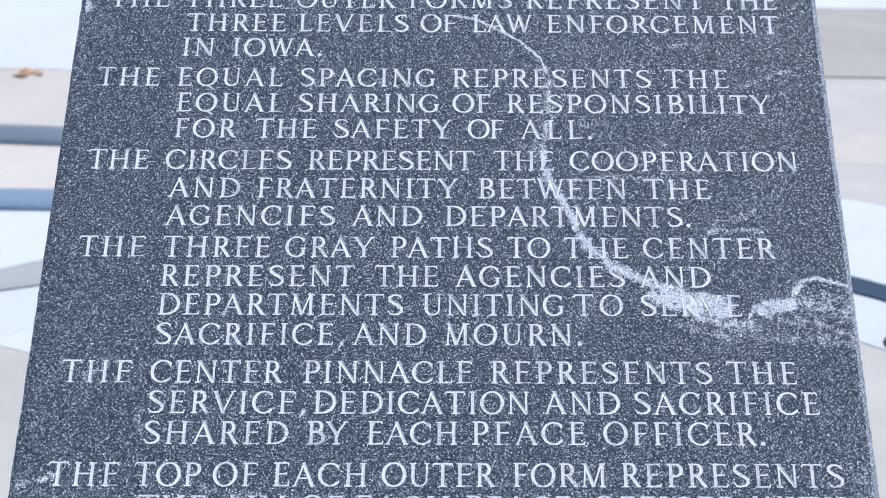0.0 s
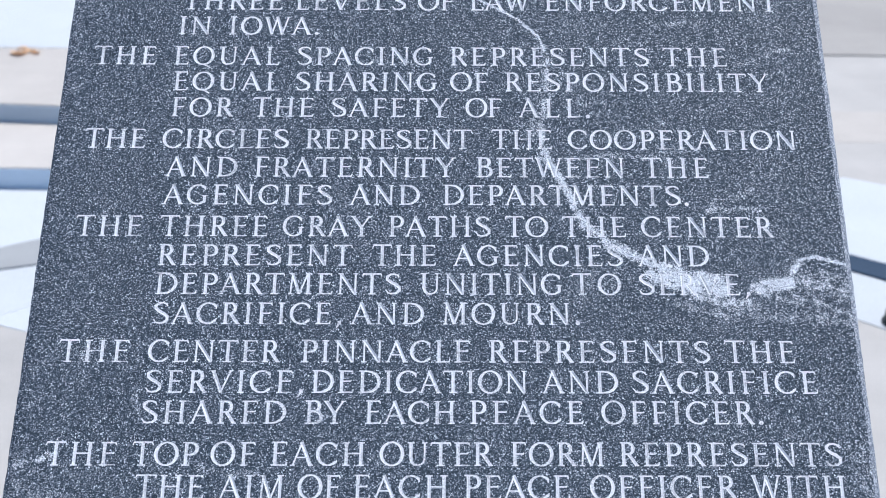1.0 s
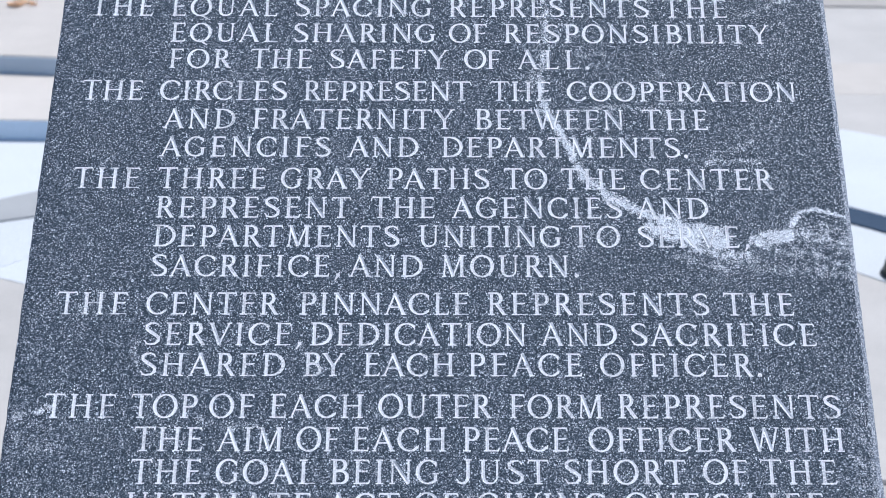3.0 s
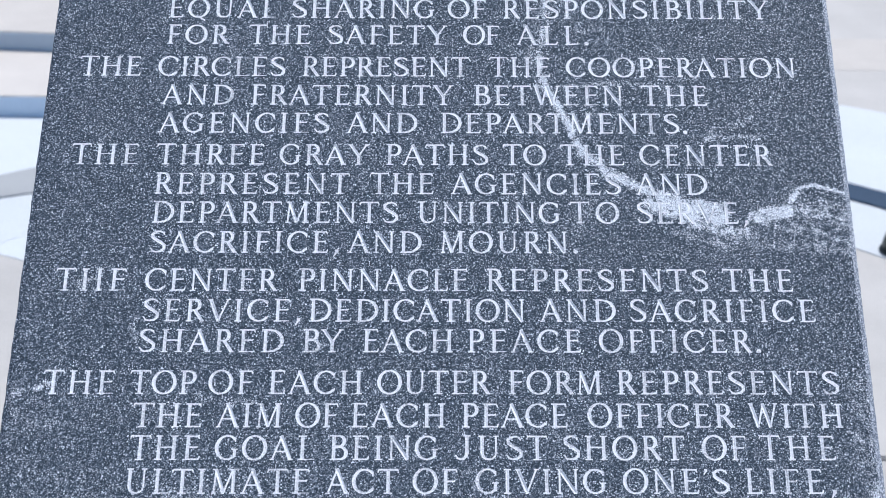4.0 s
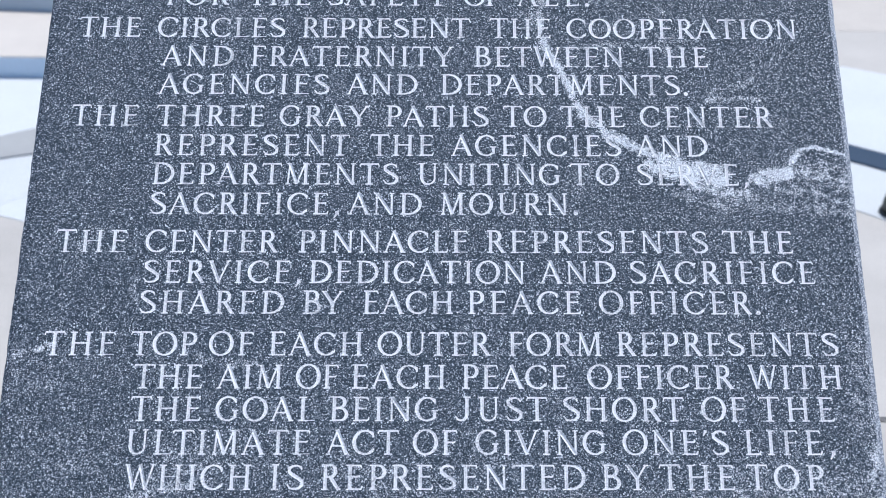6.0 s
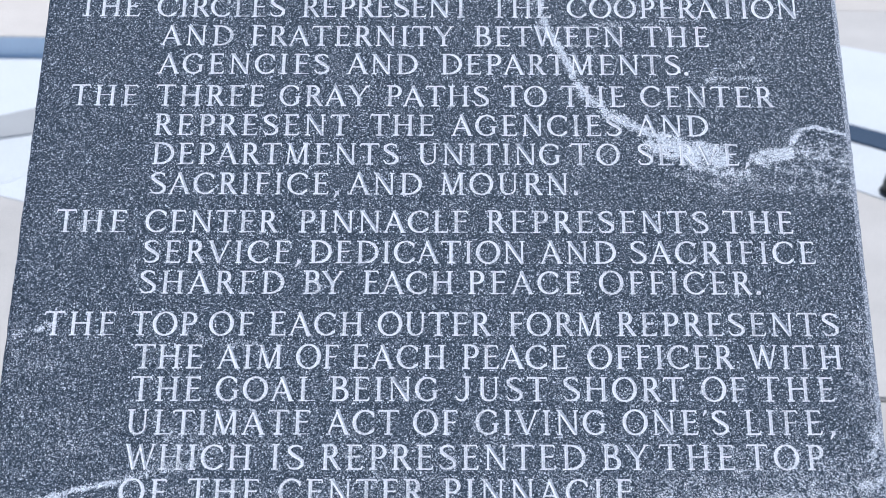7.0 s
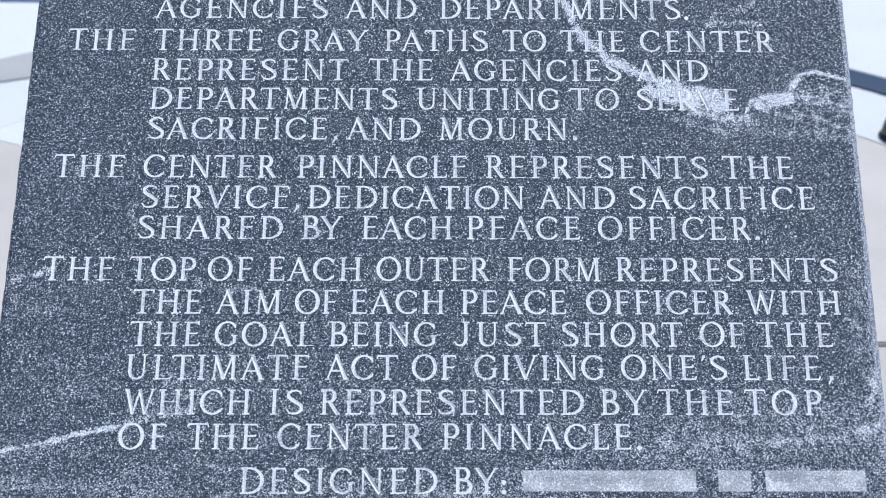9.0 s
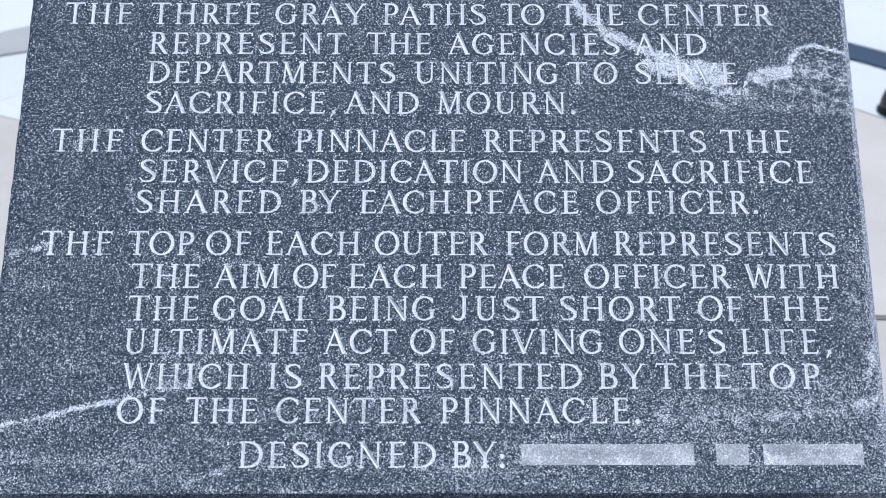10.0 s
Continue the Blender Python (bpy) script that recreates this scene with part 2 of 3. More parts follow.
def prism(outline, z0, z1, bevel=0.0):
    """A solid with the given outline in plan, from z0 to z1, its top edges bevelled."""
    bm = bmesh.new()
    low = [bm.verts.new((x, y, z0)) for x, y in outline]
    high = [bm.verts.new((x, y, z1)) for x, y in outline]
    n = len(outline)
    bm.faces.new(low[::-1])
    top = bm.faces.new(high)
    for i in range(n):
        bm.faces.new((low[i], low[(i + 1) % n], high[(i + 1) % n], high[i]))
    bmesh.ops.recalc_face_normals(bm, faces=bm.faces)
    if bevel:
        bmesh.ops.bevel(bm, geom=list(top.edges), offset=bevel, segments=2, affect="EDGES")
    return bm


def rect(x0, y0, x1, y1):
    return [(x0, y0), (x1, y0), (x1, y1), (x0, y1)]


# ---------------------------------------------------------------- lettering
THICK, THIN, SERIF = 0.071, 0.036, 0.028     # half widths of strokes, cap height 1
WORN = 0.016                                 # of a level stroke that has weathered away almost to nothing


def stem(x, y0=0.0, y1=1.0, w=THICK, feet="bt", reach=0.065):
    """An upright stroke with small bracketed feet."""
    out = [[(x, y0, w), (x, y0 + 0.12, w * 0.92), (x, (y0 + y1) / 2, w * 0.89), (x, y1 - 0.12, w * 0.92), (x, y1, w)]]
    if "b" in feet:
        out.append([(x - w - reach, y0 + SERIF, SERIF), (x + w + reach, y0 + SERIF, SERIF)])
    if "t" in feet:
        out.append([(x - w - reach, y1 - SERIF, SERIF), (x + w + reach, y1 - SERIF, SERIF)])
    return out


def line(x0, y0, x1, y1, w0, w1=None):
    return [[(x0, y0, w0), (x1, y1, w0 if w1 is None else w1)]]


def foot(x, y, half=0.12):
    return [[(x - half, y, SERIF), (x + half, y, SERIF)]]


def arc(cx, cy, rx, ry, a0, a1, heavy=THICK, light=THIN):
    """Part of an oval, heavy at its sides and light at top and bottom; angles in degrees."""
    n = max(5, int(abs(a1 - a0) / 17))
    pts = []
    for i in range(n + 1):
        a = radians(a0 + (a1 - a0) * i / n)
        pts.append((cx + rx * math.cos(a), cy + ry * math.sin(a), light + (heavy - light) * abs(math.cos(a)) ** 1.5))
    return [pts]


def bowl(x, y0, y1, w):
    """A bowl to the right of a stem at x, between the heights y0 and y1."""
    mid, half = (y0 + y1) / 2, (y1 - y0) / 2 - THIN
    flat = max(0.0, w - half * 1.15)
    pts = [(x, mid + half, THIN)]
    n = 8
    for i in range(n + 1):
        a = radians(90 - 180 * i / n)
        pts.append((x + flat + (w - flat - THICK) * math.cos(a), mid + half * math.sin(a), THIN + (THICK - THIN) * abs(math.cos(a))))
    pts.append((x, mid - half, THIN))
    return [pts]


def arm(x0, x1, y, tick):
    """A thin arm with a small tick at its end."""
    return line(x0, y, x1, y, THIN * 0.92) + [[(x1 - 0.02, y, THIN * 0.9), (x1 + 0.015, y + tick, SERIF * 0.8)]]


def glyph(ch):
    """The strokes of a capital, as lists of (x, y, half width), and its advance; e, h and l are capitals with a worn level stroke."""
    s = 0.14
    if ch == "e":
        return stem(s, reach=0.05) + arm(s, 0.50, 1 - THIN, -0.11) + arm(s, 0.45, 0.52, 0.05) + line(s, THIN, 0.53, THIN, WORN), 0.61
    if ch == "h":
        return stem(s) + stem(0.70) + line(s, 0.52, 0.70, 0.52, WORN), 0.84
    if ch == "l":
        return stem(s, reach=0.05) + line(s, THIN, 0.52, THIN, WORN), 0.58
    if ch == "A":
        return line(0.08, 0.02, 0.42, 0.99, THIN) + line(0.39, 1.0, 0.76, 0.01, THICK) + line(0.20, 0.35, 0.60, 0.35, THIN * 0.85) + foot(0.08, SERIF, 0.085) + foot(0.77, SERIF, 0.10), 0.87
    if ch == "B":
        return stem(s) + bowl(s, 0.51, 1.0, 0.42) + bowl(s, 0.0, 0.55, 0.49), 0.68
    if ch == "C":
        return arc(0.47, 0.5, 0.40, 0.47, 42, 318) + line(0.765, 0.70, 0.765, 0.90, SERIF) + line(0.77, 0.12, 0.79, 0.26, SERIF * 0.8), 0.84
    if ch == "D":
        return stem(s) + bowl(s, 0.0, 1.0, 0.70), 0.90
    if ch == "E":
        return stem(s, reach=0.05) + arm(s, 0.50, 1 - THIN, -0.11) + arm(s, 0.45, 0.52, 0.05) + arm(s, 0.53, THIN, 0.13), 0.61
    if ch == "F":
        return stem(s, reach=0.05) + arm(s, 0.52, 1 - THIN, -0.11) + arm(s, 0.46, 0.50, 0.05), 0.58
    if ch == "G":
        return arc(0.47, 0.5, 0.40, 0.47, 42, 312) + line(0.765, 0.72, 0.765, 0.90, SERIF) + line(0.755, 0.12, 0.755, 0.44, THICK * 0.85) + foot(0.755, 0.43, 0.12), 0.90
    if ch == "H":
        return stem(s) + stem(0.70) + line(s, 0.52, 0.70, 0.52, THIN * 0.9), 0.84
    if ch == "I":
        return stem(s), 0.28
    if ch == "J":
        return stem(0.46, 0.22, 1.0, feet="t") + [[(0.46, 0.30, THICK * 0.9), (0.43, 0.16, 0.07), (0.35, 0.06, 0.055), (0.22, 0.04, 0.045), (0.10, 0.09, 0.04), (0.05, 0.20, 0.03)]], 0.6
    if ch == "L":
        return stem(s, reach=0.05) + arm(s, 0.52, THIN, 0.14), 0.58
    if ch == "M":
        return line(0.13, 0.02, 0.19, 0.98, THIN) + line(0.18, 0.99, 0.50, 0.02, THICK * 0.95) + line(0.50, 0.02, 0.83, 0.99, THIN) + stem(0.86, w=THICK * 0.95) + foot(0.13, SERIF, 0.09) + foot(0.14, 1 - SERIF, 0.09), 1.02
    if ch == "N":
        return stem(0.13, w=THIN * 1.15) + line(0.13, 0.98, 0.74, 0.02, THICK) + line(0.74, 0.0, 0.74, 0.98, THIN * 1.15) + foot(0.74, 1 - SERIF, 0.10), 0.87
    if ch in "OQ":
        out = arc(0.48, 0.5, 0.41, 0.48, 90, 450)
        return (out + line(0.50, 0.06, 0.80, -0.16, THICK * 0.7, SERIF) if ch == "Q" else out), 0.97
    if ch == "P":
        return stem(s) + bowl(s, 0.43, 1.0, 0.46), 0.62
    if ch == "R":
        return stem(s) + bowl(s, 0.46, 1.0, 0.46) + line(0.34, 0.50, 0.66, 0.02, THICK * 0.95) + foot(0.68, SERIF, 0.07), 0.74
    if ch == "S":
        return [[(0.47, 0.80, SERIF), (0.44, 0.90, 0.04), (0.34, 0.96, THIN), (0.22, 0.94, 0.05), (0.13, 0.84, 0.065), (0.14, 0.70, 0.07), (0.25, 0.57, THICK),
                 (0.38, 0.46, THICK), (0.48, 0.34, 0.07), (0.48, 0.18, 0.065), (0.39, 0.07, 0.05), (0.26, 0.04, THIN), (0.14, 0.08, 0.04), (0.09, 0.22, SERIF)]], 0.60
    if ch == "T":
        return stem(0.37, feet="b") + line(0.05, 1 - THIN, 0.69, 1 - THIN, THIN) + line(0.06, 0.96, 0.035, 0.84, SERIF * 0.8) + line(0.68, 0.96, 0.705, 0.84, SERIF * 0.8), 0.74
    if ch == "U":
        return stem(s, 0.28, feet="t") + [[(s, 0.42, THICK * 0.84), (s, 0.28, THICK * 0.84), (0.19, 0.14, 0.065), (0.29, 0.05, 0.05), (0.41, 0.035, THIN), (0.54, 0.07, THIN), (0.63, 0.16, THIN), (0.67, 0.30, THIN), (0.67, 0.99, THIN)]] + foot(0.67, 1 - SERIF, 0.10), 0.81
    if ch == "V":
        return line(0.08, 0.99, 0.42, 0.01, THICK) + line(0.40, 0.02, 0.74, 0.99, THIN) + foot(0.08, 1 - SERIF, 0.10) + foot(0.74, 1 - SERIF, 0.09), 0.82
    if ch == "W":
        return line(0.08, 0.99, 0.36, 0.01, THICK * 0.95) + line(0.35, 0.02, 0.60, 0.97, THIN) + line(0.58, 0.99, 0.86, 0.01, THICK * 0.95) + line(0.85, 0.02, 1.12, 0.99, THIN) + foot(0.08, 1 - SERIF, 0.10) + foot(1.12, 1 - SERIF, 0.09), 1.20
    if ch == "Y":
        return line(0.07, 0.98, 0.38, 0.44, THICK * 0.95) + line(0.38, 0.44, 0.67, 0.98, THIN) + stem(0.38, 0.0, 0.50, feet="b") + foot(0.07, 1 - SERIF, 0.09) + foot(0.68, 1 - SERIF, 0.09), 0.74
    if ch == ".":
        return arc(0.14, 0.075, 0.048, 0.048, 90, 450, 0.045, 0.045), 0.30
    if ch == ":":
        return arc(0.14, 0.075, 0.048, 0.048, 90, 450, 0.045, 0.045) + arc(0.14, 0.44, 0.048, 0.048, 90, 450, 0.045, 0.045), 0.32
    if ch == ",":
        return [[(0.15, 0.16, 0.07), (0.16, 0.02, 0.065), (0.07, -0.17, 0.02)]], 0.27
    if ch == "'":
        return [[(0.12, 1.0, 0.055), (0.12, 0.90, 0.05), (0.07, 0.78, 0.02)]], 0.20
    return [], 0.40


CAP, INITIAL = 0.0227, 1.02


# widths of the letters over all, in cap heights
INK = {"A": 0.88, "B": 0.67, "C": 0.80, "D": 0.84, "E": 0.63, "F": 0.57, "G": 0.84, "H": 0.84, "I": 0.27, "J": 0.60, "L": 0.60, "M": 0.93, "N": 0.81, "O": 0.89,
       "P": 0.60, "Q": 0.88, "R": 0.72, "S": 0.63, "T": 0.83, "U": 0.77, "V": 0.90, "W": 1.13, "Y": 0.88, ".": 0.175, ",": 0.19, ":": 0.175, "'": 0.13}


def bearings(ch):
    """White space to the left and right of a letter."""
    ch = ch.upper()
    left = 0.095 if ch in "BDEFHILMNPRU" else 0.05 if ch in "CGOQSJ" else 0.0 if ch in "AVWYT" else 0.06
    right = 0.095 if ch in "HIMNUJ" else 0.05 if ch in "BDOQSP" else 0.0 if ch in "AVWYTLR" else 0.04
    return left, right


@functools.lru_cache(maxsize=None)
def letter(ch):
    """Strokes of a letter set to its true width, from 0 on."""
    strokes = glyph(ch)[0]
    # strokes that lie level reach no further than their ends
    lo = min(min(x for x, y, w in st) - (0 if abs(st[0][1] - st[-1][1]) < 0.01 and len(st) == 2 else min(w for x, y, w in st)) for st in strokes)
    hi = max(max(x for x, y, w in st) + (0 if abs(st[0][1] - st[-1][1]) < 0.01 and len(st) == 2 else min(w for x, y, w in st)) for st in strokes)
    k = INK[ch.upper()] / (hi - lo)
    return [[((x - lo) * k, y, w) for x, y, w in st] for st in strokes]


def set_line(text, spans):
    """Strokes of a line of capitals, each with the number of its letter; spans: where each word starts and ends."""
    out, number = [], 0
    words = text.split(" ")
    for at, word in enumerate(words):
        natural = sum(INK[ch.upper()] + sum(bearings(ch)) for ch in word) - bearings(word[0])[0] - bearings(word[-1])[1]
        extra = ((spans[2 * at + 1] - spans[2 * at]) / CAP - natural) / max(1, len(word) - 1)
        x = -bearings(word[0])[0]
        for k, ch in enumerate(word):
            size = INITIAL if k == 0 else 1.0
            x += bearings(ch)[0]
            for st in letter(ch):
                out.append((number, [(spans[2 * at] + (x + px) * CAP, py * size * CAP, w * CAP) for px, py, w in st]))
            x += INK[ch.upper()] + bearings(ch)[1] + extra
            number += 1
    return out


def ribbon(st):
    """Left edge, ridge and right edge of a stroke, with hipped ends; each point (x, y)."""
    pts = [Vector((x, y)) for x, y, w in st]
    ws = [w for x, y, w in st]
    if len(pts) > 2 and (pts[0] - pts[-1]).length < 1e-7:
        closed = True
        pts, ws = pts[:-1], ws[:-1]
    else:
        closed = False
    n = len(pts)
    left, right = [], []
    for i in range(n):
        a = pts[i - 1] if closed or i else pts[0]
        b = pts[(i + 1) % n] if closed or i < n - 1 else pts[-1]
        d = (b - a).normalized()
        nrm = Vector((-d.y, d.x))
        left.append(pts[i] + nrm * ws[i])
        right.append(pts[i] - nrm * ws[i])
    return pts, ws, left, right, closed


def depth_at(p, ribbons):
    """How deep the cut is at p: the deepest of the V grooves that reach it."""
    best = 0.0
    px, py = p
    for box, segments in ribbons:
        if px < box[0] or px > box[2] or py < box[1] or py > box[3]:
            continue
        for ax, ay, dx, dy, length, wa, wb, opens, ends, slot in segments:
            h = (px - ax) * dx + (py - ay) * dy
            if h < -0.02 * length or h > 1.02 * length:
                continue
            w = wa + (wb - wa) * h / length
            off = abs((px - ax) * dy - (py - ay) * dx)
            d = w - off
            if opens:
                d = min(d, h)
            if ends:
                d = min(d, length - h)
            if d <= 0:
                continue
            depth = min(d * CUT, DEEPEST)
            if slot:
                depth += max(0.0, d - w * (1 - SLOT)) * SLOT_CUT
            best = max(best, depth)
    return best


CUT, DEEPEST, SLOT, SLOT_CUT = 0.27, 0.0013, 0.16, 3.2   # slopes of the groove, and of the narrow slot along heavy strokes


def carve(strokes, u0, u1, v0, v1, base):
    """A strip of the face with V-cut strokes in it: (verts, plain faces, {letter: carved faces})."""
    from mathutils.geometry import delaunay_2d_cdt
    verts = [Vector((u0, v0)), Vector((u1, v0)), Vector((u1, v1)), Vector((u0, v1))]
    edges, tris, owner, ribbons = [(0, 1), (1, 2), (2, 3), (3, 0)], [], [], []
    for number, st in strokes:
        pts, ws, left, right, closed = ribbon([(x, y + base, w) for x, y, w in st])
        n = len(pts)
        if not closed:                                   # hips: the ridge starts a little inside the ends
            for end, nxt in ((0, 1), (n - 1, n - 2)):
                d = pts[nxt] - pts[end]
                keep = min(ws[end], d.length * (0.4 if n == 2 else 0.45))
                q = pts[end] + d.normalized() * keep
                nrm = Vector((-d.y, d.x)).normalized() * (1 if end == 0 else -1)
                at = 1 if end == 0 else len(pts) - 1
                pts.insert(at, q)
                ws.insert(at, ws[end])
                left.insert(at, q + nrm * ws[at])
                right.insert(at, q - nrm * ws[at])
            n = len(pts)
        start = len(verts)
        slotted = min(ws[1:-1] or ws) > 0.046 * CAP and number < 900
        inner = [(a + (b - a) * SLOT, a + (c - a) * SLOT) for a, b, c in zip(pts, left, right)]
        verts += pts + left + right + ([q for q, r in inner] + [r for q, r in inner] if slotted else [])
        for i in range(n if closed else n - 1):
            j = (i + 1) % n
            for a, b, c, d in ((start + i, start + j, start + n + j, start + n + i), (start + j, start + i, start + 2 * n + i, start + 2 * n + j)):
                for tri in ((a, b, c), (a, c, d)):
                    p, q, r = (verts[k] for k in tri)
                    if abs((q - p).cross(r - p)) > 1e-11:
                        tris.append(tri)
                        owner.append(number)
                edges += [(a, b), (b, c), (c, d), (d, a)]
            if slotted and (closed or 0 < i < n - 2):
                edges += [(start + 3 * n + i, start + 3 * n + j), (start + 4 * n + i, start + 4 * n + j)]
        xs, ys = [p.x for p in left + right], [p.y for p in left + right]
        segments = []
        for i in range(n if closed else n - 1):
            a, b = pts[i], pts[(i + 1) % n]
            length = max((b - a).length, 1e-7)
            dx, dy = (b - a) / length
            segments.append((a.x, a.y, dx, dy, 1.0 * length, ws[i], ws[(i + 1) % n], not closed and i == 0, not closed and i == n - 2, slotted))
        ribbons.append(((min(xs) - 1e-5, min(ys) - 1e-5, max(xs) + 1e-5, max(ys) + 1e-5), segments))
    pv, pe, pf, ov, oe, of = delaunay_2d_cdt(verts, sorted({(min(e), max(e)) for e in edges}), [], 0, 1e-7, False)
    mid = np.array([[sum(pv[i].x for i in f) / len(f), sum(pv[i].y for i in f) / len(f)] for f in pf])
    hit = np.full(len(pf), -1)
    for tri, number in zip(tris, owner):
        p, q, r = (np.array(verts[k]) for k in tri)
        lo, hi = np.minimum(np.minimum(p, q), r), np.maximum(np.maximum(p, q), r)
        near = np.nonzero(((mid > lo) & (mid < hi)).all(1))[0]
        if len(near):
            m = mid[near]
            side = [(b[0] - a[0]) * (m[:, 1] - a[1]) - (b[1] - a[1]) * (m[:, 0] - a[0]) for a, b in ((p, q), (q, r), (r, p))]
            inside = ((side[0] >= 0) & (side[1] >= 0) & (side[2] >= 0)) | ((side[0] <= 0) & (side[1] <= 0) & (side[2] <= 0))
            hit[near[inside]] = number
    border, flat, cut = set(), [], {}
    for f, number in zip(pf, hit):
        if number >= 0:
            cut.setdefault(int(number), []).append(f)
        else:
            flat.append(f)
            border.update(f)
    touched = {i for fs in cut.values() for f in fs for i in f}
    out = []
    for i, p in enumerate(pv):
        d = 0.0 if i in border or i not in touched else depth_at(p, ribbons)
        out.append((p.x, p.y, -d))
    return out, flat, cut


# ---------------------------------------------------------------- the tablet
TILT, RISE, SKEW = 51.6, 0.954, 0.0105       # lean back from upright, height of its middle, bed slightly out of square
HALF, TOP, BOTTOM, THICKNESS, ARRIS = 0.380, 0.460, -0.4188, 0.10, 0.0055
INSET = HALF - ARRIS
NAME_BARS = [(0.0706, 0.2150), (0.2334, 0.2607), (0.2730, 0.3569)]   # a person's name, kept as plain bars

LINES = []


def engrave(text, base, *spans):
    """Plan a line of the inscription: its height, and where each of its words starts and ends."""
    LINES.append((text, base + 0.0003, spans))


engrave("THE THREE OUTER FORMS REPRESENT THE", 0.3322, -0.3505, -0.2885, -0.2729, -0.1725, -0.1573, -0.0561, -0.0410, 0.0639, 0.0802, 0.2636, 0.2793, 0.3384)
engrave("THREE LEVElS OF LAW ENFORCEMENT", 0.3008, -0.2691, -0.1672, -0.1534, -0.0421, -0.0288, 0.0075, 0.0243, 0.0843, 0.1005, 0.3384)
engrave("IN IOWA.", 0.2690, -0.2694, -0.2386, -0.2186, -0.1290)
engrave("THE EQUAL SPACING REPRESENTS THE", 0.2310, -0.3525, -0.2896, -0.2711, -0.1662, -0.1492, -0.0136, 0.0045, 0.2021, 0.2169, 0.2810)
engrave("EQUAl SHARING OF RESPONSIBILITY", 0.1995, -0.2694, -0.1644, -0.1493, -0.0094, 0.0046, 0.0416, 0.0590, 0.3208)
engrave("FOR THE SAFETY OF ALL.", 0.1681, -0.2683, -0.2086, -0.1903, -0.1294, -0.1128, 0.0037, 0.0198, 0.0548, 0.0715, 0.1415)
engrave("THE CIRCleS REPRESENT ThE COOPeRATION", 0.1306, -0.3505, -0.2909, -0.2741, -0.1528, -0.1353, 0.0259, 0.0440, 0.1034, 0.1193, 0.3401)
engrave("AND FRATERNITY BETWeeN THE", 0.0979, -0.2684, -0.2004, -0.1825, 0.0101, 0.0297, 0.1717, 0.1897, 0.2534)
engrave("AGENCIeS AND DEPARTMENTS.", 0.0662, -0.2687, -0.1080, -0.0908, -0.0247, -0.0018, 0.2318)
engrave("The THReE GRAY PAThS TO ThE CENTER", 0.0310, -0.3480, -0.2850, -0.2684, -0.1666, -0.1522, -0.0688, -0.0529, 0.0424, 0.0562, 0.0967, 0.1100, 0.1708, 0.1857, 0.3101)
engrave("REPRESENT THE AGENCIES AND", -0.0007, -0.2665, -0.0858, -0.0679, -0.0079, 0.0079, 0.1656, 0.1804, 0.2464)
engrave("DEPARTMENTS UNITING TO SERVE,", -0.0315, -0.2663, -0.0409, -0.0221, 0.1088, 0.1177, 0.1627, 0.1794, 0.2819)
engrave("SACRIFICE, AND MOURN.", -0.0628, -0.2665, -0.0949, -0.0857, -0.0191, -0.0010, 0.1240)
engrave("The CENTeR PINNACLe RePRESeNTS THE", -0.1018, -0.3482, -0.2842, -0.2666, -0.1479, -0.1285, 0.0238, 0.0411, 0.2403, 0.2541, 0.3178)
engrave("SERVICe, DEDICATION AND SACRIFICE", -0.1325, -0.2669, -0.1265, -0.1179, 0.0743, 0.0882, 0.1557, 0.1686, 0.3354)
engrave("SHAReD BY EACH PeACE OFFICER.", -0.1627, -0.2677, -0.1399, -0.1225, -0.0866, -0.0691, 0.0103, 0.0238, 0.1243, 0.1408, 0.2836)
engrave("THe TOP OF EACH OUTeR FORM REPRESENTS", -0.2030, -0.3480, -0.2852, -0.2723, -0.2144, -0.2026, -0.1642, -0.1500, -0.0688, -0.0550, 0.0435, 0.0598, 0.1407, 0.1550, 0.3488)
engrave("THE AIM OF EACH PEACE OFFICER WITH", -0.2343, -0.2670, -0.2065, -0.1940, -0.1381, -0.1251, -0.0886, -0.0769, 0.0040, 0.0187, 0.1105, 0.1282, 0.2551, 0.2679, 0.3493)
engrave("THE GOAl BEING JUST SHORT OF THE", -0.2645, -0.2669, -0.2056, -0.1928, -0.1081, -0.0950, -0.0022, 0.0124, 0.0927, 0.1052, 0.2108, 0.2257, 0.2636, 0.2746, 0.3404)
engrave("UlTIMATe ACT OF GIVING ONE'S LIFE,", -0.2951, -0.2669, -0.1109, -0.0972, -0.0348, -0.0227, 0.0149, 0.0308, 0.1415, 0.1565, 0.2461, 0.2609, 0.3368)
engrave("WhICH IS REPRESENTED BY THE TOP", -0.3266, -0.2663, -0.1598, -0.1424, -0.1155, -0.0999, 0.1228, 0.1374, 0.1770, 0.1856, 0.2500, 0.2596, 0.3250)
engrave("OF THE CeNTER PINNACLE.", -0.3573, -0.2679, -0.2287, -0.2117, -0.1507, -0.1346, -0.0134, 0.0032, 0.1709)
engrave("DESIGNED BY:", -0.3960, -0.1643, -0.0012, 0.0128, 0.0565)

tablet = new("memorial_tablet")
tablet.matrix_world = Matrix.Translation((0, 0, RISE)) @ pose(0, 0, 0, 90 - TILT, 0, 0)
tagged(tablet, "dark speckled granite tablet with pale carved capitals on a pedestal", "memorial tablet")


def skew(verts):
    return [(x, y + SKEW * x, z) for x, y, z in verts]


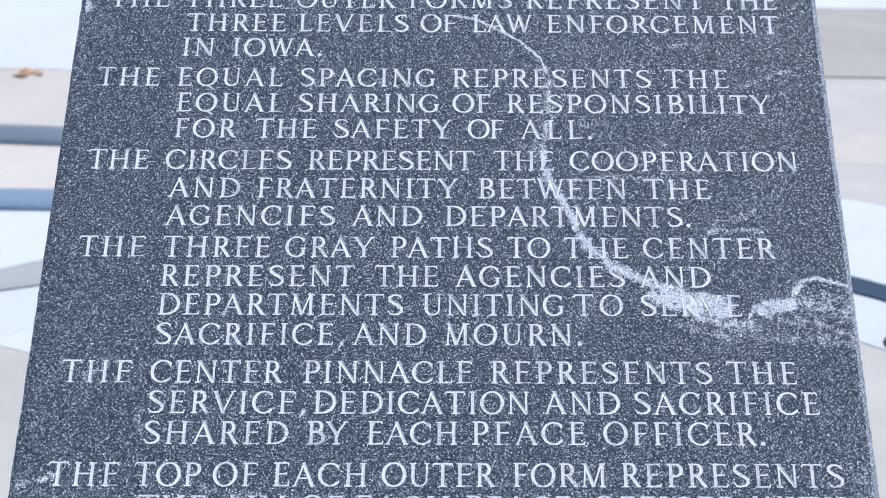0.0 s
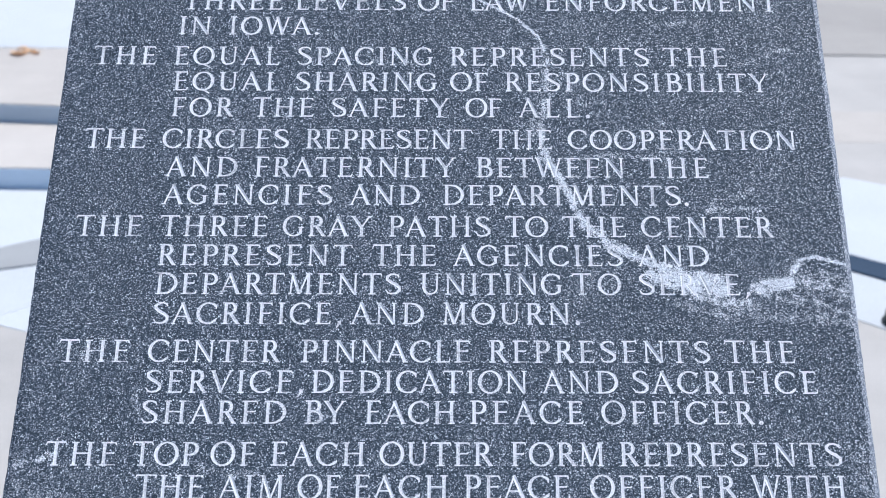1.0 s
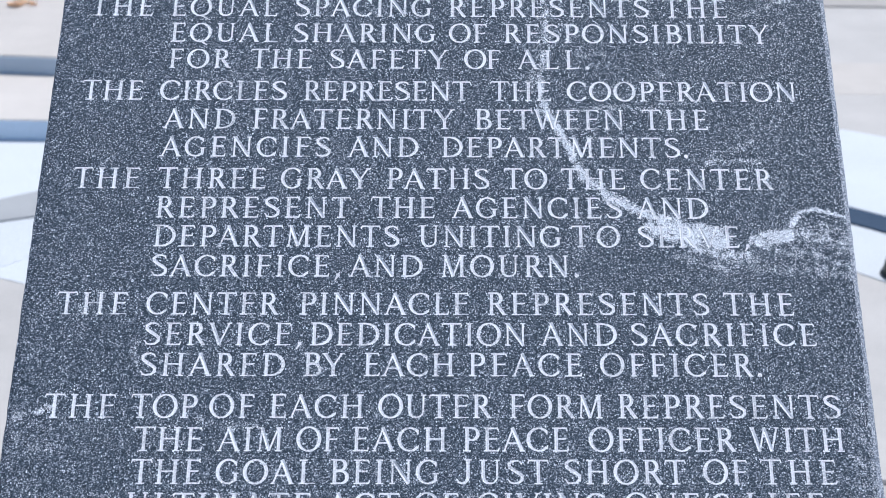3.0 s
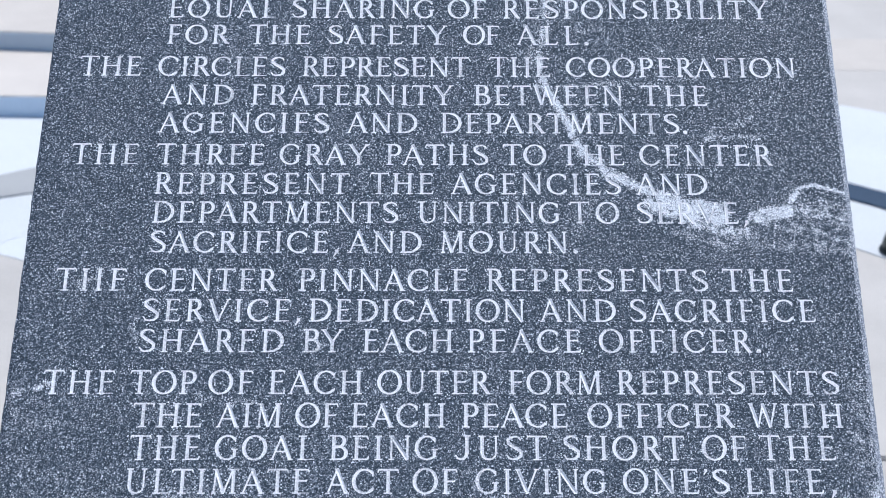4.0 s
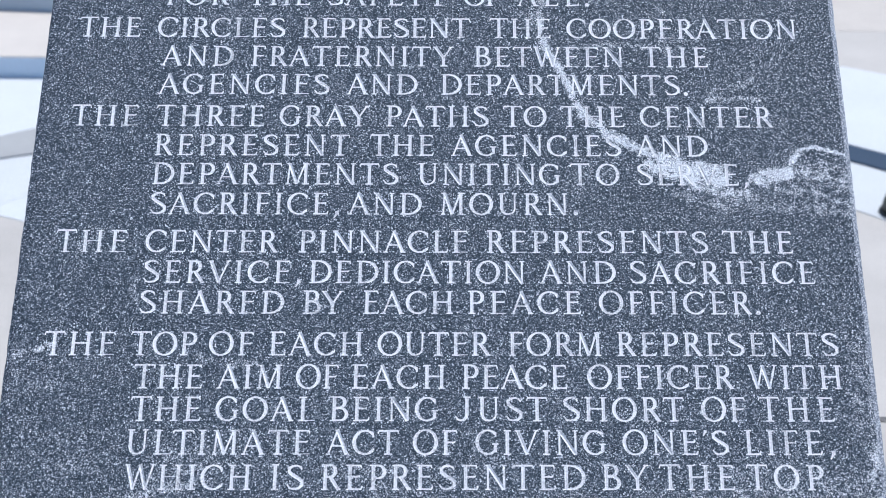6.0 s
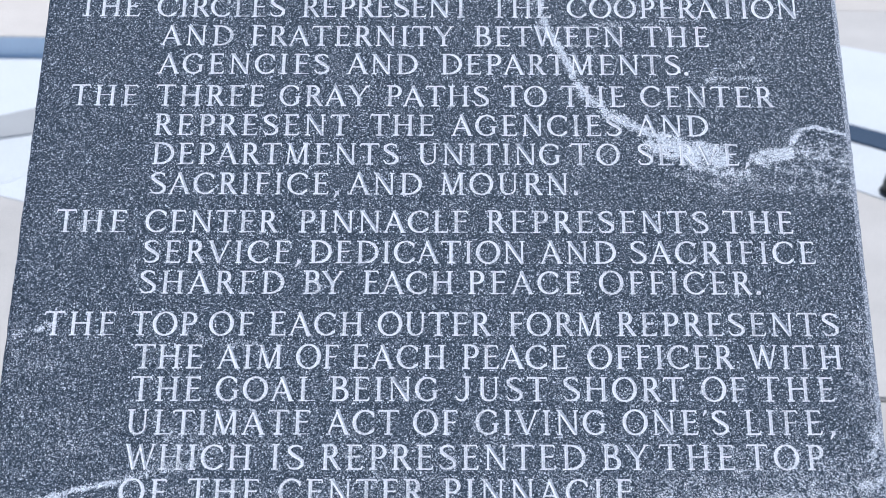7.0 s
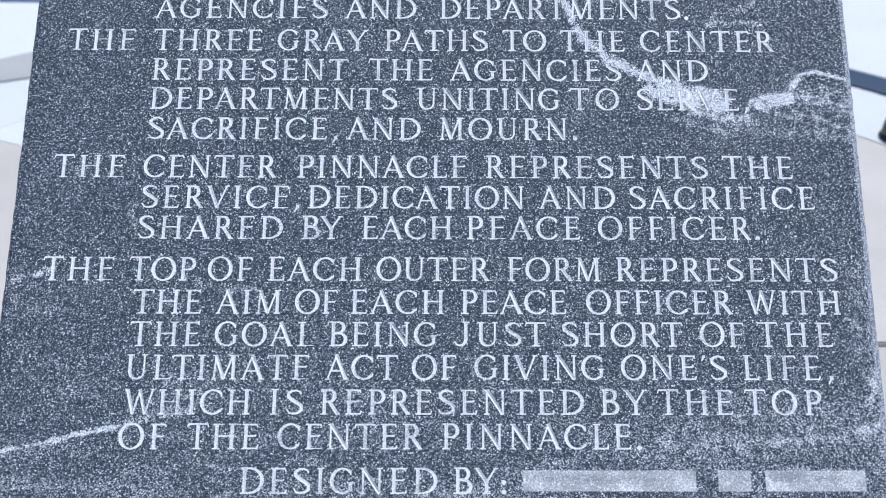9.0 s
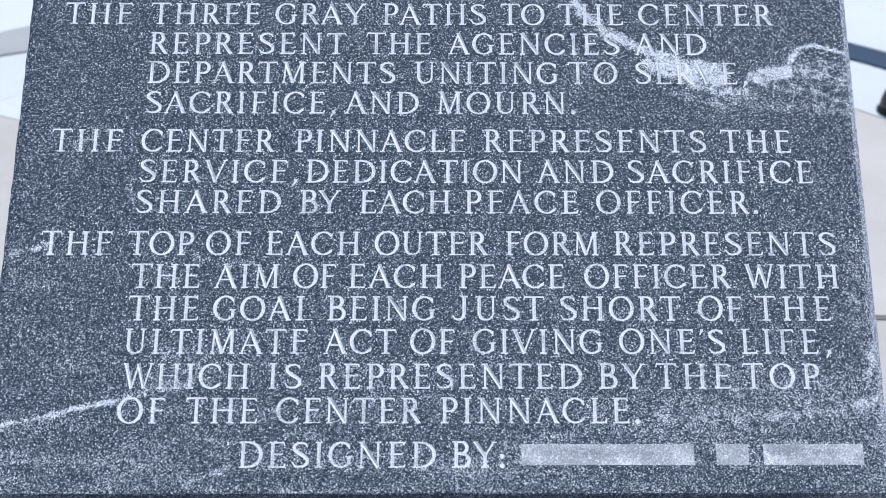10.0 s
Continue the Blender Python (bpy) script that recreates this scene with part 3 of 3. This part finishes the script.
face_verts, face_faces = [], []
edges_v = [TOP - ARRIS] + [(LINES[i][1] + LINES[i + 1][1] + CAP) / 2 - 0.0012 for i in range(len(LINES) - 1)] + [BOTTOM + 0.0012]
for (text, base, spans), hi, lo in zip(LINES, edges_v, edges_v[1:]):
    strokes = set_line(text, spans)
    if text.startswith("DESIGNED"):
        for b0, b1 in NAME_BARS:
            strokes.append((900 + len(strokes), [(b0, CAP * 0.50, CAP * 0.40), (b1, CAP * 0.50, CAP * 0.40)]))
    verts, flat, cut = carve(strokes, -INSET, INSET, lo, hi, base)
    verts = skew(verts)
    at = len(face_verts)
    face_verts += verts
    face_faces += [[at + i for i in f] for f in flat]
    row = new("inscription_line")
    row.parent = tablet
    tagged(row, "row of pale V-cut capital letters")
    for number, fs in cut.items():
        used = sorted({i for f in fs for i in f})
        index = {v: i for i, v in enumerate(used)}
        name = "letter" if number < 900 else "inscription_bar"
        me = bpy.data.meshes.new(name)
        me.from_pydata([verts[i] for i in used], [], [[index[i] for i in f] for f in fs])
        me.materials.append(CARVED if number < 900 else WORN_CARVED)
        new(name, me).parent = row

me = bpy.data.meshes.new("front_face")
me.from_pydata(face_verts, [], face_faces)
me.materials.append(GRANITE)
face = new("front_face", me)
face.parent = tablet


def edge_ring(bm, half, top, bottom, z, jitter, rng):
    """A ring of points round the tablet, wandering a little as a worn edge does."""
    out = []
    for (x0, y0), (x1, y1), n in (((-half, bottom), (half, bottom), 60), ((half, bottom), (half, top), 90), ((half, top), (-half, top), 60), ((-half, top), (-half, bottom), 90)):
        for i in range(n):
            k = i / n
            x, y = x0 + (x1 - x0) * k, y0 + (y1 - y0) * k
            j = rng.uniform(-jitter, jitter) if i else 0
            out.append(bm.verts.new((x + (j if x0 == x1 else 0), y + SKEW * x + (j if y0 == y1 else 0), z)))
    return out


def skin(rings, cap=False):
    bm = bmesh.new()
    rng = random.Random(4)
    made = [edge_ring(bm, *r, rng) for r in rings]
    n = len(made[0])
    for p, q in zip(made, made[1:]):
        for i in range(n):
            bm.faces.new((p[i], q[i], q[(i + 1) % n], p[(i + 1) % n]))
    if cap:
        bm.faces.new(made[-1])
    bmesh.ops.recalc_face_normals(bm, faces=bm.faces)
    return bm


ARRIS_RINGS = [(INSET, TOP - ARRIS, BOTTOM + 0.0012, 0.0, 0.0), (HALF - 0.001, TOP - 0.001, BOTTOM + 0.0004, -0.0022, 0.0004), (HALF, TOP, BOTTOM, -0.0050, 0.0005)]
# right edge takes the painted sunlit tone, the other edges plain granite
for material, label, right in ((LIT_ARRIS_GRANITE, "rough pale edge", True), (ROUGH_GRANITE, "", False)):
    bm = skin(ARRIS_RINGS)
    bmesh.ops.delete(bm, geom=[f for f in bm.faces if (f.calc_center_median().x > INSET - 1e-4) != right], context="FACES")
    part("arris", bm, material, tablet, label)
part("slab_body", skin([(HALF - 0.0002, TOP - 0.0002, BOTTOM + 0.0002, -0.0048, 0.0), (HALF - 0.001, TOP - 0.001, BOTTOM + 0.001, -THICKNESS, 0.0008)], True), ROUGH_GRANITE, tablet)

# the pedestal under the tablet
foot_y, foot_z = BOTTOM * math.sin(radians(TILT)), RISE + BOTTOM * math.cos(radians(TILT))


def pedestal_block():
    """A block whose top slopes with the underside of the tablet."""
    bm = bmesh.new()
    ny, nz = -math.cos(radians(TILT)), math.sin(radians(TILT))
    def under(v):
        return (v * math.sin(radians(TILT)) - THICKNESS * 1.0 * ny, RISE + v * math.cos(radians(TILT)) - THICKNESS * nz)
    y0, z0 = under(BOTTOM + 0.01)
    y1, z1 = under(TOP - 0.10)
    for sx in (-0.30, 0.30):
        for y, z in ((y0, 0.12), (y1, 0.12), (y1, z1), (y0, z0)):
            bm.verts.new((sx, y, z))
    bm.verts.ensure_lookup_table()
    v = bm.verts
    for f in ((0, 1, 2, 3), (7, 6, 5, 4), (0, 4, 5, 1), (1, 5, 6, 2), (2, 6, 7, 3), (3, 7, 4, 0)):
        bm.faces.new([v[i] for i in f])
    bmesh.ops.recalc_face_normals(bm, faces=bm.faces)
    bmesh.ops.bevel(bm, geom=list(bm.edges), offset=0.006, segments=2, affect="EDGES")
    return bm


pedestal = new("pedestal")
tagged(pedestal, "dark granite pedestal with sloping top, standing on concrete paving", "pedestal")
part("die", pedestal_block(), ROUGH_GRANITE, pedestal)
part("plinth", prism(rect(-0.40, -0.36, 0.40, 0.50), 0.0, 0.12, 0.01), ROUGH_GRANITE, pedestal)
lip = prism(rect(-0.34, foot_y - 0.035, 0.34, foot_y + 0.10), foot_z - 0.10, foot_z - 0.030, 0.006)
part("ledge", lip, ROUGH_GRANITE, pedestal)

# ---------------------------------------------------------------- the ground
ground = part("ground", prism(rect(-150, -150, 150, 150), -0.30, -0.012), EARTH)
tagged(ground, "earth under the joints of the paving", "ground", kind="structure")

pavement = new("pavement")
tagged(pavement, "grey concrete paving in large panels", "pavement", kind="structure")
CX, CY = 0.0, 1.22                            # the middle of the circles


def annulus(r0, r1, a0, a1, n=24):
    pts = [(CX + r1 * math.cos(radians(a0 + (a1 - a0) * i / n)), CY + r1 * math.sin(radians(a0 + (a1 - a0) * i / n))) for i in range(n + 1)]
    return pts + [(CX + r0 * math.cos(radians(a1 - (a1 - a0) * i / n)), CY + r0 * math.sin(radians(a1 - (a1 - a0) * i / n))) for i in range(n + 1)]


panel_mesh = None
for i in range(-5, 5):
    for j in range(-2, 3):
        x0, y0 = i * 1.5 + 0.1, 1.193 + j * 3.36
        if panel_mesh is None:
            panel = part("panel", prism(rect(0.004, 0.006, 1.496, 3.354), -0.05, 0.0, 0.004), CONCRETE, pavement)
            panel_mesh = panel.data
        else:
            panel = new("panel", panel_mesh)
            panel.parent = pavement
        panel.location = (x0, y0, 0)
part("outer_paving", prism([(-60, -60), (60, -60), (60, -5.54), (-7.41, -5.54), (-7.41, 11.28), (7.61, 11.28), (7.61, -5.54), (60, -5.53), (60, 60), (-60, 60)], -0.05, -0.002), CONCRETE, pavement)

for a0 in range(0, 360, 30):
    navy, bent = a0 < 90, a0 == 120
    inner, outer = (1.583, 1.675) if navy else (1.556, 1.694)
    part("white_ring_stone", prism(annulus(1.325, inner - (0.006 if not bent else -0.06), a0 + 0.1, a0 + 29.9, 8), -0.002, 0.0022, 0.0005), WHITE_STONE, pavement)
    part("white_ring_stone", prism(annulus(outer - (0 if navy else 0.004), 2.245, a0 + 0.1, a0 + 29.9, 8), -0.002, 0.0065, 0.001), WHITE_STONE, pavement)
    if bent:
        # here a straight path runs into the ring, so that its inner side is straight
        arc_side = annulus(1.0, outer, a0 + 0.1, a0 + 29.9, 8)[:9]
        outline = arc_side + [(-1.29, 2.272), (-0.735, 2.527)]
    else:
        outline = annulus(inner, outer, a0 + 0.1, a0 + 29.9, 8)
    part("slate_ring_stone" if navy else "grey_ring_stone", prism(outline, 0.0024 if bent else -0.002, 0.005 if navy else 0.0075), NAVY_STONE if navy else RING_CONCRETE, pavement)

part("white_ring_stone", prism([(-1.25, 2.205), (-0.80, 1.972), (-0.80, 2.28), (-1.15, 2.40)], -0.002, 0.0014, 0.0004), WHITE_STONE, pavement)

part("white_ring_stone", prism([(0.85, 2.205), (1.25, 1.995), (1.28, 2.25), (0.92, 2.36)], -0.002, 0.0014, 0.0004), WHITE_STONE, pavement)

# terraces and low walls beyond the circles
def slanted(y, slope, x0, x1, far):
    """A plan outline whose near side runs through y at x = -1.2, with a slope."""
    return [(x0, y + slope * (x0 + 1.2)), (x1, y + slope * (x1 + 1.2)), (x1, far), (x0, far)]


terrace = part("terrace", prism(slanted(2.985, 0.0, -7.0, -0.55, 9.0), 0.0045, 0.062, 0.004), PALE_CONCRETE)
tagged(terrace, "low pale concrete terrace with a shaded riser", "step", kind="structure")
upper = part("upper_terrace", prism(slanted(3.415, -0.085, -7.0, -0.55, 9.0), 0.060, 0.115, 0.004), PALE_CONCRETE)
tagged(upper, "upper pale concrete step with a shaded riser", "step", kind="structure")
# thin strips added on the risers, carrying their bluish shade as colour
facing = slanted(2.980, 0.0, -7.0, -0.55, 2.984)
riser = part("riser_facing", prism(facing, 0.0045, 0.060, 0.001), PALE_SHADE_RISER)
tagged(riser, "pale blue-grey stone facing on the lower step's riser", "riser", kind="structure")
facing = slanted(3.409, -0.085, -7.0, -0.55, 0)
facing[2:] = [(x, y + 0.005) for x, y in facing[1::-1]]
riser = part("riser_facing", prism(facing, 0.060, 0.112, 0.001), SHADE_RISER)
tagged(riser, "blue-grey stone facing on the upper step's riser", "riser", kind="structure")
white_slab = part("white_stone_slab", prism(slanted(4.075, 0.0, -7.0, -0.9, 9.0), 0.1152, 0.1166, 0.001), WHITE_STONE)
tagged(white_slab, "broad bright white stone slab on the upper step", "stone slab", kind="structure")
apron = part("paving_apron", prism(rect(0.7, 4.560, 7.0, 5.70), -0.002, 0.0015, 0.0005), WALL_CONCRETE)
tagged(apron, "broad grey-green concrete apron laid on the paving", "paving apron", kind="structure")
far_slab = part("white_stone_slab", prism(rect(0.7, 5.702, 7.0, 9.5), -0.002, 0.003, 0.001), WHITE_STONE)
tagged(far_slab, "broad bright white stone slab beyond the apron", "stone slab", kind="structure")
strip = part("paving_strip", prism(rect(0.8, 3.51, 7.0, 3.84), -0.002, 0.0008), PALE_CONCRETE)
tagged(strip, "pale band of concrete laid in the paving", "paving band", kind="structure")


# ---------------------------------------------------------------- small things
def dome(r0, r1, z0, z1, segments=28, rings=5):
    """A rounded cap from radius r0 at z0 up to r1 at z1, closed above and below."""
    bm = bmesh.new()
    loops = []
    for k in range(rings + 1):
        a = math.pi / 2 * k / rings
        r, z = r1 + (r0 - r1) * math.cos(a), z0 + (z1 - z0) * math.sin(a)
        loops.append([bm.verts.new((r * math.cos(2 * math.pi * i / segments), r * math.sin(2 * math.pi * i / segments), z)) for i in range(segments)])
    for a, b in zip(loops, loops[1:]):
        for i in range(segments):
            bm.faces.new((a[i], a[(i + 1) % segments], b[(i + 1) % segments], b[i]))
    bm.faces.new(loops[0][::-1])
    bm.faces.new(loops[-1])
    return bm


def ground_light():
    """A low domed lamp housing on a flange, with a dark lens in its top."""
    thing = new("ground_light")
    tagged(thing, "small black domed ground light on the white paving ring", "ground light")
    part("housing", dome(0.052, 0.026, 0.006, 0.056), BLACK_METAL, thing, smooth=True)
    part("flange", dome(0.058, 0.054, 0.0, 0.0055, rings=2), BLACK_METAL, thing)
    part("lens", dome(0.024, 0.004, 0.0565, 0.062, rings=3), LENS_GLASS, thing, smooth=True)
    return thing


ground_light().location = (1.056, 2.128, 0.0023)


def leaf_mesh(rng):
    bm = bmesh.new()
    n, length, width, curl = 6, rng.uniform(0.028, 0.045), rng.uniform(0.010, 0.017), rng.uniform(-0.002, 0.004)
    rows = []
    for i in range(n + 1):
        k = i / n
        w = width * math.sin(math.pi * min(1, k * 0.94 + 0.04)) ** 0.8
        z = curl * (2 * k - 1) ** 2 + 0.002
        rows.append([bm.verts.new((x * w, (k - 0.5) * length, z + abs(x) * w * 0.4)) for x in (-1, 0, 1)])
    for a, b in zip(rows, rows[1:]):
        for i in range(2):
            bm.faces.new((a[i], a[i + 1], b[i + 1], b[i]))
    bmesh.ops.solidify(bm, geom=bm.faces[:], thickness=0.0008)
    return bm


rng = random.Random(11)
for i in range(9):
    leaf = part("dry_leaf", leaf_mesh(rng), DRY_LEAF)
    leaf.location = (-1.335 + rng.gauss(0, 0.026), 3.985 + rng.gauss(0, 0.018), 0.1155 + 0.0015 * (i % 3))
    leaf.rotation_euler = (rng.uniform(-0.06, 0.06), rng.uniform(-0.06, 0.06), rng.uniform(0, 6.28))
    tagged(leaf, "dry brown fallen leaf on the pale concrete step", "leaf", group="leaves on the step")
